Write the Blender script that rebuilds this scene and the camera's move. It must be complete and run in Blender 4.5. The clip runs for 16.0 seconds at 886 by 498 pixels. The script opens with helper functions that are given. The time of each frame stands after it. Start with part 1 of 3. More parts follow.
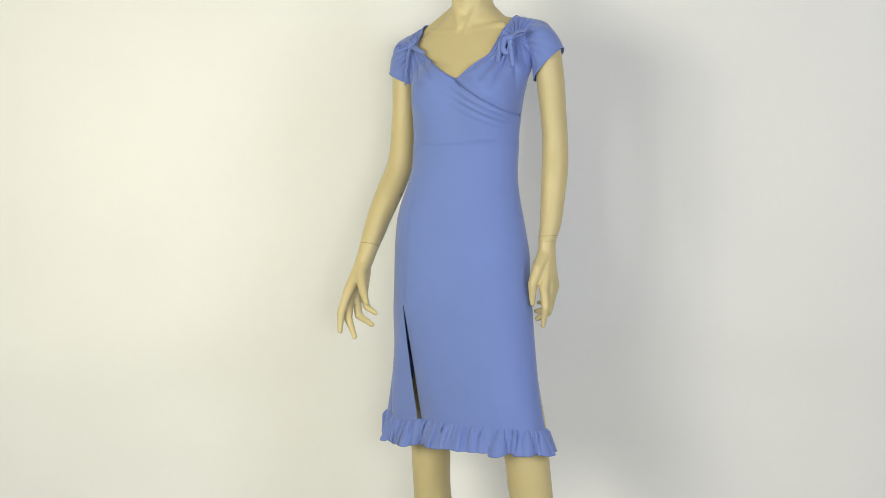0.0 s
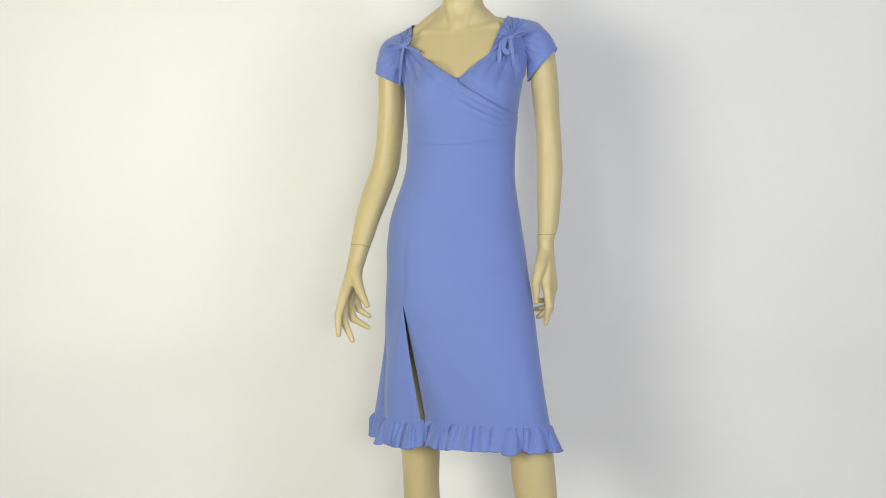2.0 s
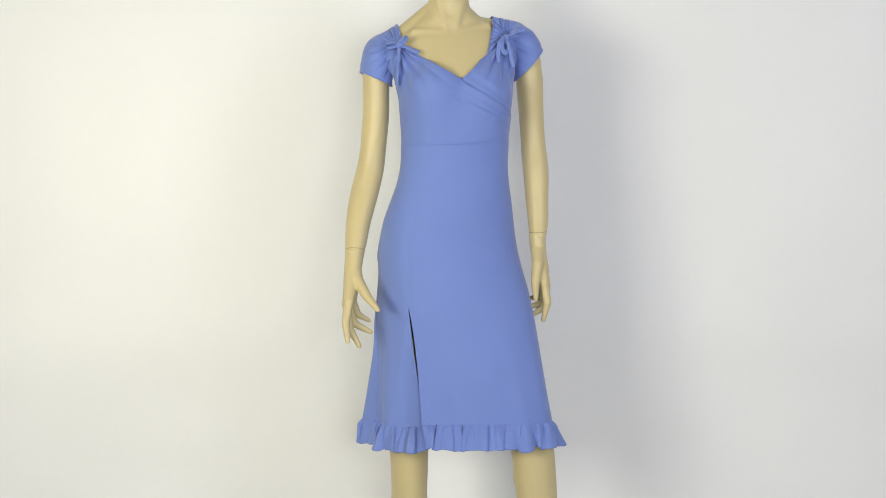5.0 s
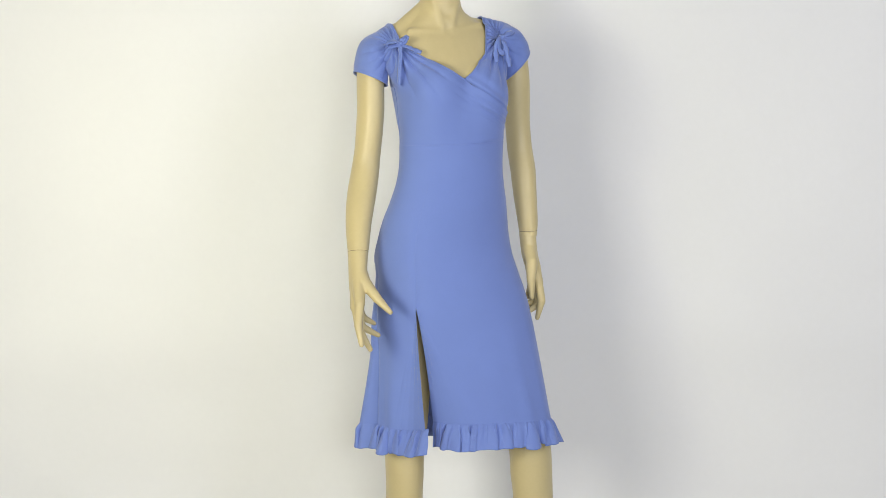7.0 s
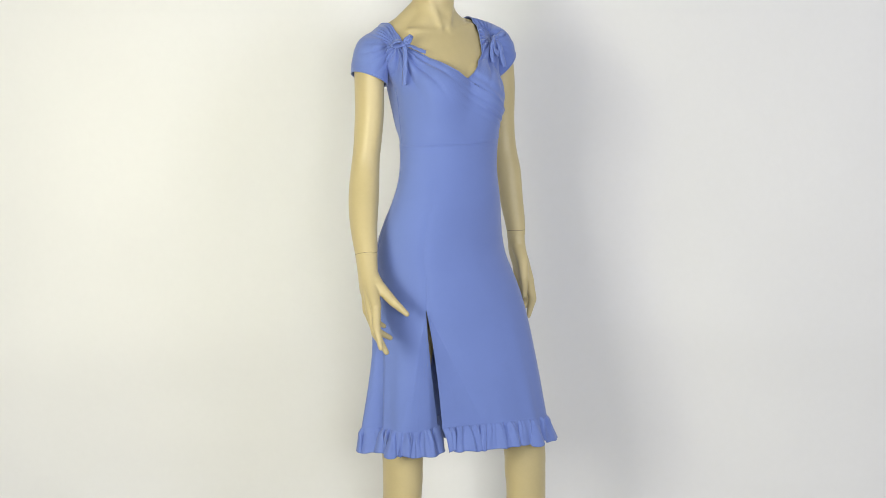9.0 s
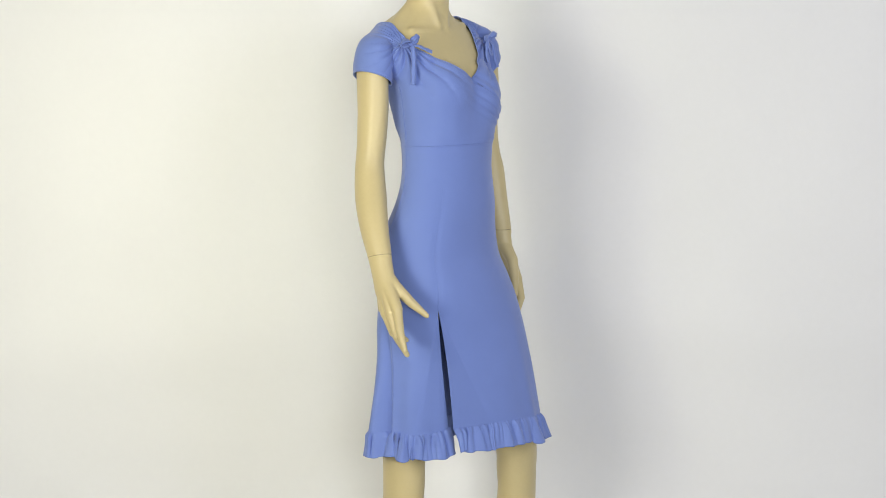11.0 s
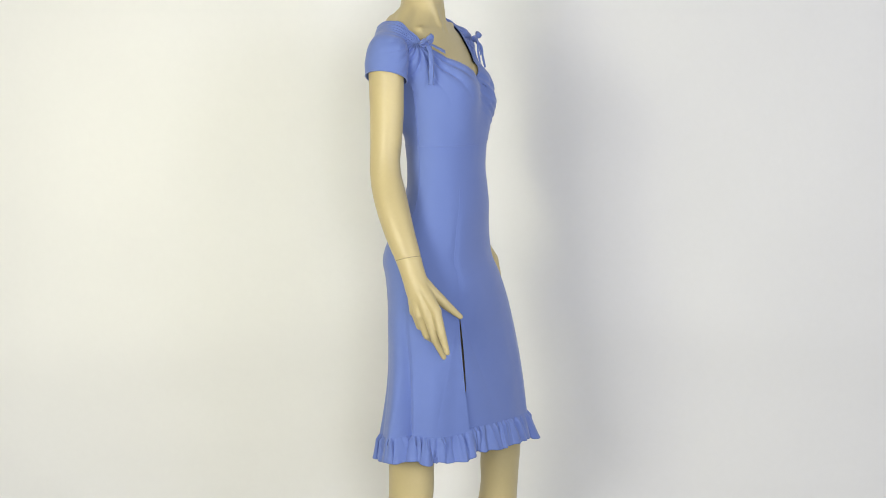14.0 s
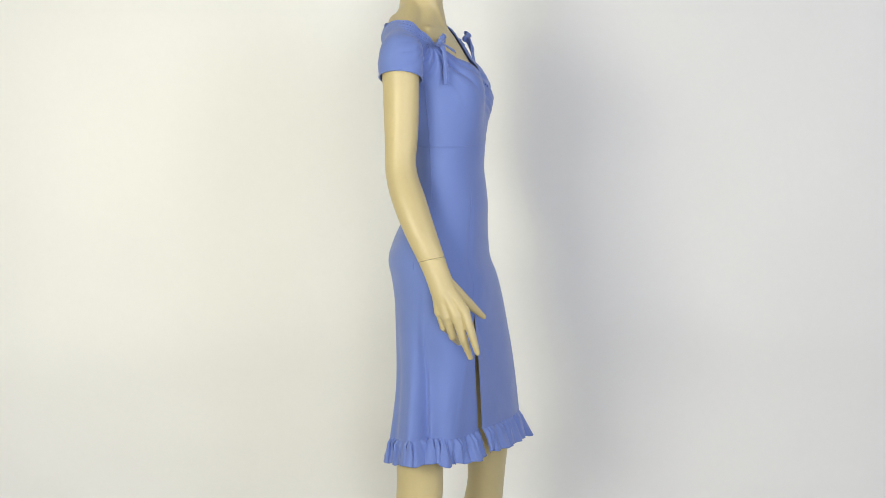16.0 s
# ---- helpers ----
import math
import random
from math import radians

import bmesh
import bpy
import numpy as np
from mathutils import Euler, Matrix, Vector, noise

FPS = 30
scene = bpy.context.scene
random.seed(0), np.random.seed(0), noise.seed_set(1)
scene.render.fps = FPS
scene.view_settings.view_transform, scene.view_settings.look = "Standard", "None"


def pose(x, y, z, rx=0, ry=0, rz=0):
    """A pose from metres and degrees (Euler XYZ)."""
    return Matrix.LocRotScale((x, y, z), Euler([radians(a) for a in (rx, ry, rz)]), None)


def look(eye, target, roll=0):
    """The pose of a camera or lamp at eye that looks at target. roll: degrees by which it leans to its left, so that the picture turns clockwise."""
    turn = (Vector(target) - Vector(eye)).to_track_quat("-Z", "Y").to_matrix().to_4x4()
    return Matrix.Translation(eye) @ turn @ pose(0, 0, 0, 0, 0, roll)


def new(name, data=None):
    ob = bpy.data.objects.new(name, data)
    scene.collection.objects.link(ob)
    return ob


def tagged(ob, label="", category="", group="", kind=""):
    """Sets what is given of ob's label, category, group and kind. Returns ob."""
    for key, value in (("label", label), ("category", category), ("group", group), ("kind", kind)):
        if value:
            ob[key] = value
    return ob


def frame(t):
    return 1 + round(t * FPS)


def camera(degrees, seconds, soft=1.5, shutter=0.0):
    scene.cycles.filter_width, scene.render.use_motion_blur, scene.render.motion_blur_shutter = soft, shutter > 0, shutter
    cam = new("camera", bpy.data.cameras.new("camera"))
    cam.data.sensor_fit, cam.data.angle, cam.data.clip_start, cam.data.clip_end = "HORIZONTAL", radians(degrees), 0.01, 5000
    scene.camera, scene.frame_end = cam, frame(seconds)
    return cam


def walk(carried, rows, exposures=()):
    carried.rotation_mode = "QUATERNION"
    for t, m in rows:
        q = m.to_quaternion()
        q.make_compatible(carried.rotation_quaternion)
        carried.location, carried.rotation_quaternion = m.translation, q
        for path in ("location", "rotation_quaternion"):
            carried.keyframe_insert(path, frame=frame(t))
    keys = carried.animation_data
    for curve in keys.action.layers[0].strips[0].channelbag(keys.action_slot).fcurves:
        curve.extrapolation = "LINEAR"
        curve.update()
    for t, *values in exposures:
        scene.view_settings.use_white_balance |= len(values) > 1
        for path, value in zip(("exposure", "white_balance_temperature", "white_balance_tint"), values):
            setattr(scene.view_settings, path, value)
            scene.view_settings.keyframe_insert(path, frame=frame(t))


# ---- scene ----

# ---- camera: stands still on a tripod ----
cam = camera(30, 16.0, soft=0.8)
CAM = pose(0, -3.657, 1.31, 84.635, 0, 0)
walk(cam, [(0.0, CAM), (16.0, CAM)], exposures=[(0.0, -0.015, 6690, 5.1), (1.0, 0.0, 6540, 7.0), (2.2, 0.015, 6430, 8.5),
                                               (3.5, 0.02, 6400, 9.0), (7.5, 0.04, 6400, 9.0), (12.0, 0.03, 6400, 9.0), (16.0, 0.01, 6400, 9.0)])


# ---- light: a warm studio lamp and a cooler one, plus two added helper lights, in a closed white room ----
def area_lamp(name, eye, target, w, h, watts, colour, spread=180):
    data = bpy.data.lights.new(name, "AREA")
    data.shape, data.size, data.size_y = "RECTANGLE", w, h
    data.energy, data.color, data.spread = watts, colour, radians(spread)
    ob = new(name, data)
    ob.matrix_world = look(eye, target)
    return ob


area_lamp("key_softbox", (-1.6, -2.9, 1.46), (0.0, 0.0, 1.12), 0.9, 0.95, 42.5, (1.0, 0.955, 0.87))
# added warm wash that yellows and brightens the left of the backdrop
area_lamp("wall_softbox", (-1.9, -2.3, 1.6), (-0.50, 0.52, 1.08), 0.6, 0.8, 2.9, (1.0, 0.945, 0.62), 50)
# added fill beside the camera, lifts the shadow on the paper
area_lamp("front_softbox", (0.42, -3.72, 1.30), (0.14, 0.0, 0.93), 0.8, 0.6, 40.5, (1.0, 0.985, 0.965))
area_lamp("cool_softbox", (2.0, -2.5, 1.95), (0.62, 0.52, 1.48), 1.0, 1.4, 30.5, (0.875, 0.888, 1.0))

world = bpy.data.worlds.new("studio_world")
scene.world = world
world.use_nodes = True
world.node_tree.nodes["Background"].inputs["Color"].default_value = (0.9, 0.95, 1.0, 1)
world.node_tree.nodes["Background"].inputs["Strength"].default_value = 0.05


# ---- materials ----
def material(name, colour, rough, grain=0.0, grain_scale=400.0, patch=0.0, patch_scale=3.0, bump=0.0, bump_scale=600.0, sheen=0.0, spec=0.5, folds=0.0):
    m = bpy.data.materials.new(name)
    m.use_nodes = True
    nt = m.node_tree
    n, l = nt.nodes, nt.links
    b = n["Principled BSDF"]
    b.inputs["Roughness"].default_value = rough
    b.inputs["Specular IOR Level"].default_value = spec
    b.inputs["Sheen Weight"].default_value = sheen
    co = n.new("ShaderNodeTexCoord")

    def noise_node(scale, detail=3.0):
        t = n.new("ShaderNodeTexNoise")
        t.inputs["Scale"].default_value, t.inputs["Detail"].default_value = scale, detail
        l.new(co.outputs["Object"], t.inputs["Vector"])
        return t

    fine, broad = noise_node(grain_scale), noise_node(patch_scale)
    value = None
    for t, amount in ((fine, grain), (broad, patch)):
        r = n.new("ShaderNodeMapRange")
        r.inputs["From Min"].default_value, r.inputs["From Max"].default_value = 0.25, 0.75
        r.inputs["To Min"].default_value, r.inputs["To Max"].default_value = 1 - amount, 1 + amount
        l.new(t.outputs["Fac"], r.inputs["Value"])
        if value is None:
            value = r.outputs["Result"]
        else:
            mul = n.new("ShaderNodeMath")
            mul.operation = "MULTIPLY"
            l.new(value, mul.inputs[0])
            l.new(r.outputs["Result"], mul.inputs[1])
            value = mul.outputs[0]
    mix = n.new("ShaderNodeVectorMath")
    mix.operation = "SCALE"
    mix.inputs[0].default_value = colour
    l.new(value, mix.inputs["Scale"])
    l.new(mix.outputs["Vector"], b.inputs["Base Color"])
    if bump:
        t = noise_node(bump_scale, 2.0)
        bp = n.new("ShaderNodeBump")
        bp.inputs["Strength"].default_value, bp.inputs["Distance"].default_value = bump, 0.001
        l.new(t.outputs["Fac"], bp.inputs["Height"])
        l.new(bp.outputs["Normal"], b.inputs["Normal"])
    if folds:
        t = noise_node(11.0, 1.5)
        t.inputs["Distortion"].default_value = 0.6
        bp2 = n.new("ShaderNodeBump")
        bp2.inputs["Strength"].default_value, bp2.inputs["Distance"].default_value = folds, 0.02
        l.new(t.outputs["Fac"], bp2.inputs["Height"])
        l.new(bp2.outputs["Normal"], bp.inputs["Normal"])
    m["colour_socket"] = mix.name
    return m


JERSEY = material("blue_jersey", (0.158, 0.229, 0.548), 0.72, 0.05, 900, 0.03, 9, 0.25, 1500, 0.3, 0.3, 0.17)
THREAD = material("blue_thread", (0.115, 0.168, 0.42), 0.85, 0.08, 900, 0.03, 9)
# near-black that paints the shaded gap and creases at the neckline
NECKLINE_DARK = material("neckline_dark", (0.045, 0.045, 0.060), 0.8, 0.08, 900, 0.03, 9)
PLASTIC = material("cream_plastic", (0.575, 0.480, 0.250), 0.40, 0.015, 160, 0.04, 7, 0.04, 300, 0.0, 0.45)
PAPER = material("white_paper", (0.80, 0.80, 0.79), 0.85, 0.006, 60, 0.018, 2.3, 0.1, 90, 0.0, 0.2)
PAINT = material("grey_wall_paint", (0.40, 0.40, 0.40), 0.9, 0.02, 80, 0.02, 1.2, 0.1, 120)
CONCRETE = material("grey_floor_paint", (0.35, 0.35, 0.34), 0.7, 0.05, 60, 0.06, 2.0)


def wrist_lines(m):
    """The joint at each wrist: a hair-thin dark line round the cream arm."""
    n, l = m.node_tree.nodes, m.node_tree.links
    co = n.new("ShaderNodeTexCoord")
    total = None
    for x, z, slope in ((-0.26, 0.964, 0.10), (0.157, 0.9985, -0.05)):
        near = n.new("ShaderNodeVectorMath")
        near.operation = "DOT_PRODUCT"
        near.inputs[1].default_value = (slope, 0.25 if x < 0 else 0.0, 1.0)
        l.new(co.outputs["Object"], near.inputs[0])
        d = n.new("ShaderNodeMath")
        d.operation, d.inputs[1].default_value, d.inputs[2].default_value = "COMPARE", slope * x + (0.25 * 0.04 if x < 0 else 0.0) + z, 0.0005
        l.new(near.outputs["Value"], d.inputs[0])
        sep = n.new("ShaderNodeSeparateXYZ")
        l.new(co.outputs["Object"], sep.inputs[0])
        side = n.new("ShaderNodeMath")
        side.operation, side.inputs[1].default_value, side.inputs[2].default_value = "COMPARE", x, 0.045
        l.new(sep.outputs["X"], side.inputs[0])
        both = n.new("ShaderNodeMath")
        both.operation = "MULTIPLY"
        l.new(d.outputs[0], both.inputs[0])
        l.new(side.outputs[0], both.inputs[1])
        if total is None:
            total = both.outputs[0]
        else:
            add = n.new("ShaderNodeMath")
            add.operation = "ADD"
            l.new(total, add.inputs[0])
            l.new(both.outputs[0], add.inputs[1])
            total = add.outputs[0]
    mix = n.new("ShaderNodeMix")
    mix.data_type = "RGBA"
    mix.inputs["B"].default_value = (0.20, 0.16, 0.09, 1)
    l.new(total, mix.inputs["Factor"])
    l.new(n[m["colour_socket"]].outputs["Vector"], mix.inputs["A"])
    l.new(mix.outputs["Result"], n["Principled BSDF"].inputs["Base Color"])


wrist_lines(PLASTIC)


# ---- mesh helpers ----
def finish(bm, name, mat, smooth=True):
    me = bpy.data.meshes.new(name)
    bm.to_mesh(me)
    bm.free()
    me.materials.append(mat)
    if smooth:
        me.polygons.foreach_set("use_smooth", [True] * len(me.polygons))
    return me


def part(name, bm, mat, parent, label="", thick=0.0, rim=True):
    ob = new(name, finish(bm, name, mat))
    ob.parent = parent
    if thick:
        sol = ob.modifiers.new("cloth", "SOLIDIFY")
        sol.thickness, sol.offset, sol.use_rim = thick, 0.0, rim
    return tagged(ob, label)


def grid(points, closed=False):
    """A sheet from an array of rows of points."""
    bm = bmesh.new()
    rows = [[bm.verts.new(p) for p in row] for row in points]
    for a, b in zip(rows, rows[1:]):
        n = len(a)
        for i in range(n if closed else n - 1):
            j = (i + 1) % n
            bm.faces.new((a[i], a[j], b[j], b[i]))
    return bm


def tube(bm, rings, segs=36):
    """A closed loft of flat oval rings: x, y, z, half width, half depth, tilt (rise per metre to +x)."""
    rows = []
    for x, y, z, a, b, tilt in rings:
        rows.append([bm.verts.new((x + a * math.cos(t), y + b * math.sin(t), z + tilt * a * math.cos(t)))
                     for t in (2 * math.pi * i / segs for i in range(segs))])
    for p, q in zip(rows, rows[1:]):
        for i in range(segs):
            j = (i + 1) % segs
            bm.faces.new((p[i], p[j], q[j], q[i]))
    bm.faces.new(rows[0][::-1])
    bm.faces.new(rows[-1])


def ball(bm, centre, radii, rot=None):
    m = Matrix.Translation(centre) @ (rot or Matrix()) @ Matrix.Diagonal((*radii, 1))
    bmesh.ops.create_uvsphere(bm, u_segments=24, v_segments=14, radius=1, matrix=m)


def capsule(bm, p, q, r0, r1, segs=14):
    p, q = Vector(p), Vector(q)
    d = q - p
    m = d.to_track_quat("Z", "Y").to_matrix().to_4x4()
    m.translation = p
    bmesh.ops.create_cone(bm, cap_ends=True, segments=segs, radius1=r0, radius2=r1, depth=d.length,
                          matrix=m @ Matrix.Translation((0, 0, d.length / 2)))
    ball(bm, p, (r0,) * 3)
    ball(bm, q, (r1,) * 3)


def smooth_rows(rows, count):
    """Rows of numbers (first column rising or falling) resampled smoothly to count rows."""
    rows = np.array(rows, float)
    u = np.linspace(0, len(rows) - 1, count)
    i = np.clip(u.astype(int), 0, len(rows) - 2)
    f = (u - i)[:, None]
    p0, p1, p2, p3 = rows[np.maximum(i - 1, 0)], rows[i], rows[i + 1], rows[np.minimum(i + 2, len(rows) - 1)]
    return 0.5 * (2 * p1 + (p2 - p0) * f + (2 * p0 - 5 * p1 + 4 * p2 - p3) * f ** 2 + (3 * p1 - p0 - 3 * p2 + p3) * f ** 3)


def remeshed(bm, voxel, rounds):
    """One closed skin round all the volumes of bm, with soft joins."""
    ob = new("clay", bpy.data.meshes.new("clay"))
    bm.to_mesh(ob.data)
    bm.free()
    re = ob.modifiers.new("skin", "REMESH")
    re.mode, re.voxel_size = "VOXEL", voxel
    sm = ob.modifiers.new("soft", "SMOOTH")
    sm.factor, sm.iterations = 0.5, rounds
    dg = bpy.context.evaluated_depsgraph_get()
    me = bpy.data.meshes.new_from_object(ob.evaluated_get(dg))
    bpy.data.objects.remove(ob)
    return me


# ---- the studio ----
def studio():
    # paper sweep: wall, cove and floor in one sheet, slightly uneven
    back, cove = 0.52, 0.12
    prof = [(0.20, 0.003), (0.30, 0.003), (0.36, 0.003)]
    prof += [(back - cove + cove * math.sin(a), cove - cove * math.cos(a)) for a in np.linspace(0, math.pi / 2, 14)]
    prof += [(back, z) for z in np.linspace(0.16, 2.6, 100)]
    rows = []
    for y, z in prof:
        row = []
        for x in np.linspace(-2.4, 2.4, 140):
            d = 0.02 * noise.noise((x * 1.3, y * 1.3, z * 1.3)) if z > 0.3 else 0.0
            if z > 0.13:
                # a slack fold across the paper and a small dent
                lie = 0.70 + 0.05 * math.sin(2.1 * x + 1.0) + 0.03 * noise.noise((x * 2.2, 5.0, 0.0))
                d -= 0.026 * (0.7 + 0.6 * noise.noise((x * 1.1, 0.0, 8.0))) * math.exp(-((z - lie) / 0.11) ** 2)
                d += 0.004 * math.exp(-((x + 0.69) / 0.03) ** 2 - ((z - 0.68) / 0.03) ** 2)
            row.append((x, y + d, z))
        rows.append(row)
    ob = part("backdrop", grid(rows), PAPER, None, "white paper studio sweep curving down to the floor", 0.003)
    tagged(ob, kind="structure", category="backdrop")
    # the room around it
    def slab(name, c, s, mat, label):
        bm = bmesh.new()
        bmesh.ops.create_cube(bm, size=1, matrix=Matrix.Translation(c) @ Matrix.Diagonal((*s, 1)))
        o = new(name, finish(bm, name, mat, False))
        tagged(o, label, kind="structure")
    slab("floor", (0, -1.2, -0.05), (6.4, 6.4, 0.1), CONCRETE, "grey painted studio floor under the paper")
    slab("ceiling", (0, -1.2, 3.05), (6.4, 6.4, 0.1), PAINT, "plain grey studio ceiling")
    slab("wall_north", (0, 1.95, 1.5), (6.4, 0.1, 3.0), PAINT, "plain grey wall behind the paper")
    slab("wall_south", (0, -4.35, 1.5), (6.4, 0.1, 3.0), PAINT, "plain grey wall")
    slab("wall_west", (-3.15, -1.2, 1.5), (0.1, 6.2, 3.0), PAINT, "plain grey wall")
    slab("wall_east", (3.15, -1.2, 1.5), (0.1, 6.2, 3.0), PAINT, "plain grey wall")


studio()

# ---- the mannequin ----
# outline of the clothed body: height, centre x, centre y, half width, half depth, skew (left knee forward, right knee back)
FIGURE = smooth_rows([
    (1.33, -0.0295, 0.060, 0.1325, 0.084, 0.0), (1.26, -0.0325, 0.054, 0.126, 0.089, 0.0), (1.20, -0.033, 0.051, 0.1215, 0.084, 0.0),
    (1.15, -0.035, 0.049, 0.1215, 0.0795, 0.0), (1.11, -0.0385, 0.0455, 0.127, 0.081, 0.0), (1.07, -0.043, 0.046, 0.137, 0.086, 0.0),
    (1.03, -0.047, 0.053, 0.1465, 0.093, -0.01), (0.99, -0.048, 0.061, 0.153, 0.102, -0.04), (0.95, -0.047, 0.064, 0.159, 0.108, -0.09),
    (0.91, -0.0425, 0.053, 0.162, 0.110, -0.15), (0.86, -0.0385, 0.0435, 0.169, 0.109, -0.25), (0.80, -0.0355, 0.037, 0.176, 0.110, -0.34),
    (0.74, -0.0312, 0.0315, 0.1805, 0.1125, -0.385), (0.68, -0.0296, 0.0276, 0.188, 0.1145, -0.43), (0.62, -0.028, 0.0273, 0.1965, 0.1185, -0.46),
    (0.56, -0.026, 0.0285, 0.206, 0.1235, -0.475)], 160)


def figure_at(z):
    z = np.asarray(z, float)
    return [np.interp(-z, -FIGURE[:, 0], FIGURE[:, k]) for k in (1, 2, 3, 4, 5)]


def core_clay():
    """Neck, trunk, arms to the wrist and legs, as rough volumes."""
    bm = bmesh.new()
    tilt = 0.10
    trunk = [(-0.045, 0.055, 0.84, 0.09, 0.055, 0), (-0.043, 0.06, 0.89, 0.135, 0.088, 0)]
    for z in (0.95, 0.99, 1.03, 1.07, 1.11, 1.15, 1.20, 1.26, 1.31):
        cx, cy, a, b, _ = (float(v) for v in figure_at(z))
        trunk.append((cx, cy, z, a - 0.006, b - 0.006, 0))
    trunk += [(-0.031, 0.072, 1.35, 0.132, 0.080, tilt * 0.4), (-0.034, 0.083, 1.38, 0.140, 0.076, tilt * 0.8),
              (-0.038, 0.095, 1.41, 0.146, 0.069, tilt), (-0.041, 0.104, 1.437, 0.137, 0.061, tilt),
              (-0.042, 0.111, 1.457, 0.105, 0.054, tilt), (-0.041, 0.110, 1.474, 0.078, 0.050, tilt), (-0.039, 0.109, 1.492, 0.056, 0.048, tilt * 0.5),
              (-0.0385, 0.107, 1.515, 0.0455, 0.0475, 0), (-0.037, 0.105, 1.56, 0.043, 0.046, 0), (-0.036, 0.104, 1.60, 0.043, 0.046, 0)]
    tube(bm, smooth_rows(trunk, 90))
    for s in (-1, 1):
        ball(bm, (-0.030 + s * 0.048, 0.036, 1.304), (0.072, 0.074, 0.080))
    # slope from the neck to the points of the shoulders
    capsule(bm, (-0.068, 0.120, 1.500), (-0.140, 0.115, 1.439), 0.022, 0.024)
    capsule(bm, (-0.125, 0.116, 1.438), (-0.192, 0.124, 1.407), 0.027, 0.031)
    capsule(bm, (-0.008, 0.118, 1.495), (0.020, 0.116, 1.465), 0.021, 0.024)
    capsule(bm, (0.015, 0.114, 1.4600), (0.113, 0.113, 1.441), 0.027, 0.030)
    ball(bm, (-0.045, 0.128, 1.462), (0.080, 0.034, 0.046))
    # the back of the ribs under the right arm, and the rounded upper back
    capsule(bm, (-0.124, 0.116, 1.345), (-0.121, 0.096, 1.235), 0.031, 0.021)
    ball(bm, (-0.050, 0.134, 1.425), (0.100, 0.048, 0.056))
    capsule(bm, (-0.095, 0.144, 1.460), (-0.160, 0.134, 1.429), 0.025, 0.025)
    capsule(bm, (-0.058, 0.136, 1.482), (-0.135, 0.143, 1.428), 0.022, 0.030)
    # collar bones and the cords of the neck
    capsule(bm, (-0.055, 0.057, 1.4455), (-0.122, 0.075, 1.447), 0.0085, 0.009)
    capsule(bm, (-0.030, 0.057, 1.4465), (0.042, 0.075, 1.461), 0.0095, 0.0105)
    capsule(bm, (-0.076, 0.094, 1.57), (-0.052, 0.061, 1.457), 0.0145, 0.010)
    capsule(bm, (0.000, 0.094, 1.57), (-0.031, 0.061, 1.459), 0.0145, 0.010)
    ball(bm, (-0.0415, 0.064, 1.466), (0.013, 0.010, 0.016))
    # right and left arm, shoulder to wrist
    tube(bm, smooth_rows([(-0.192, 0.114, 1.432, 0.012, 0.014, 0), (-0.195, 0.118, 1.42, 0.026, 0.034, 0), (-0.199, 0.119, 1.39, 0.031, 0.043, 0),
                          (-0.203, 0.117, 1.34, 0.030, 0.040, 0), (-0.203, 0.116, 1.28, 0.030, 0.0385, 0), (-0.2055, 0.1155, 1.24, 0.030, 0.037, 0),
                          (-0.209, 0.1155, 1.20, 0.0295, 0.035, 0), (-0.2125, 0.116, 1.17, 0.030, 0.0335, 0), (-0.218, 0.112, 1.14, 0.0315, 0.0345, 0),
                          (-0.2295, 0.098, 1.10, 0.0325, 0.0375, 0), (-0.241, 0.082, 1.06, 0.031, 0.037, 0), (-0.251, 0.0645, 1.02, 0.0275, 0.035, 0),
                          (-0.258, 0.046, 0.98, 0.024, 0.032, 0), (-0.261, 0.0385, 0.965, 0.0215, 0.030, 0)], 60), 28)
    tube(bm, smooth_rows([(0.1180, 0.098, 1.458, 0.0120, 0.014, 0), (0.1220, 0.098, 1.448, 0.0260, 0.03, 0), (0.1330, 0.098, 1.42, 0.0330, 0.037, 0),
                          (0.1427, 0.098, 1.38, 0.0302, 0.037, 0), (0.1470, 0.099, 1.34, 0.0308, 0.037, 0), (0.1500, 0.101, 1.3, 0.0298, 0.036, 0),
                          (0.1530, 0.104, 1.26, 0.0283, 0.035, 0), (0.1560, 0.105, 1.22, 0.0280, 0.034, 0), (0.1585, 0.1005, 1.18, 0.0288, 0.033, 0),
                          (0.1610, 0.09, 1.14, 0.0293, 0.033, 0), (0.1610, 0.081, 1.1, 0.0278, 0.031, 0), (0.1610, 0.072, 1.06, 0.0258, 0.029, 0),
                          (0.1610, 0.061, 1.02, 0.0233, 0.026, 0), (0.1575, 0.05, 0.99, 0.0198, 0.024, 0), (0.1570, 0.0485, 0.984, 0.0185, 0.0235, 0)], 60), 28)
    # legs
    tube(bm, smooth_rows([(-0.1000, 0.0660, 0.92, 0.060, 0.066, 0), (-0.1080, 0.0840, 0.8, 0.054, 0.056, 0), (-0.1205, 0.0901, 0.68, 0.050, 0.053, 0),
                          (-0.1320, 0.0870, 0.57, 0.050, 0.056, 0), (-0.1330, 0.0915, 0.5, 0.0445, 0.052, 0), (-0.1325, 0.0920, 0.45, 0.0425, 0.052, 0),
                          (-0.1320, 0.0960, 0.4, 0.041, 0.051, 0), (-0.1310, 0.1080, 0.3, 0.044, 0.050, 0), (-0.1290, 0.1160, 0.18, 0.032, 0.038, 0),
                          (-0.1270, 0.1180, 0.09, 0.027, 0.034, 0), (-0.1270, 0.1160, 0.02, 0.030, 0.042, 0)], 50), 28)
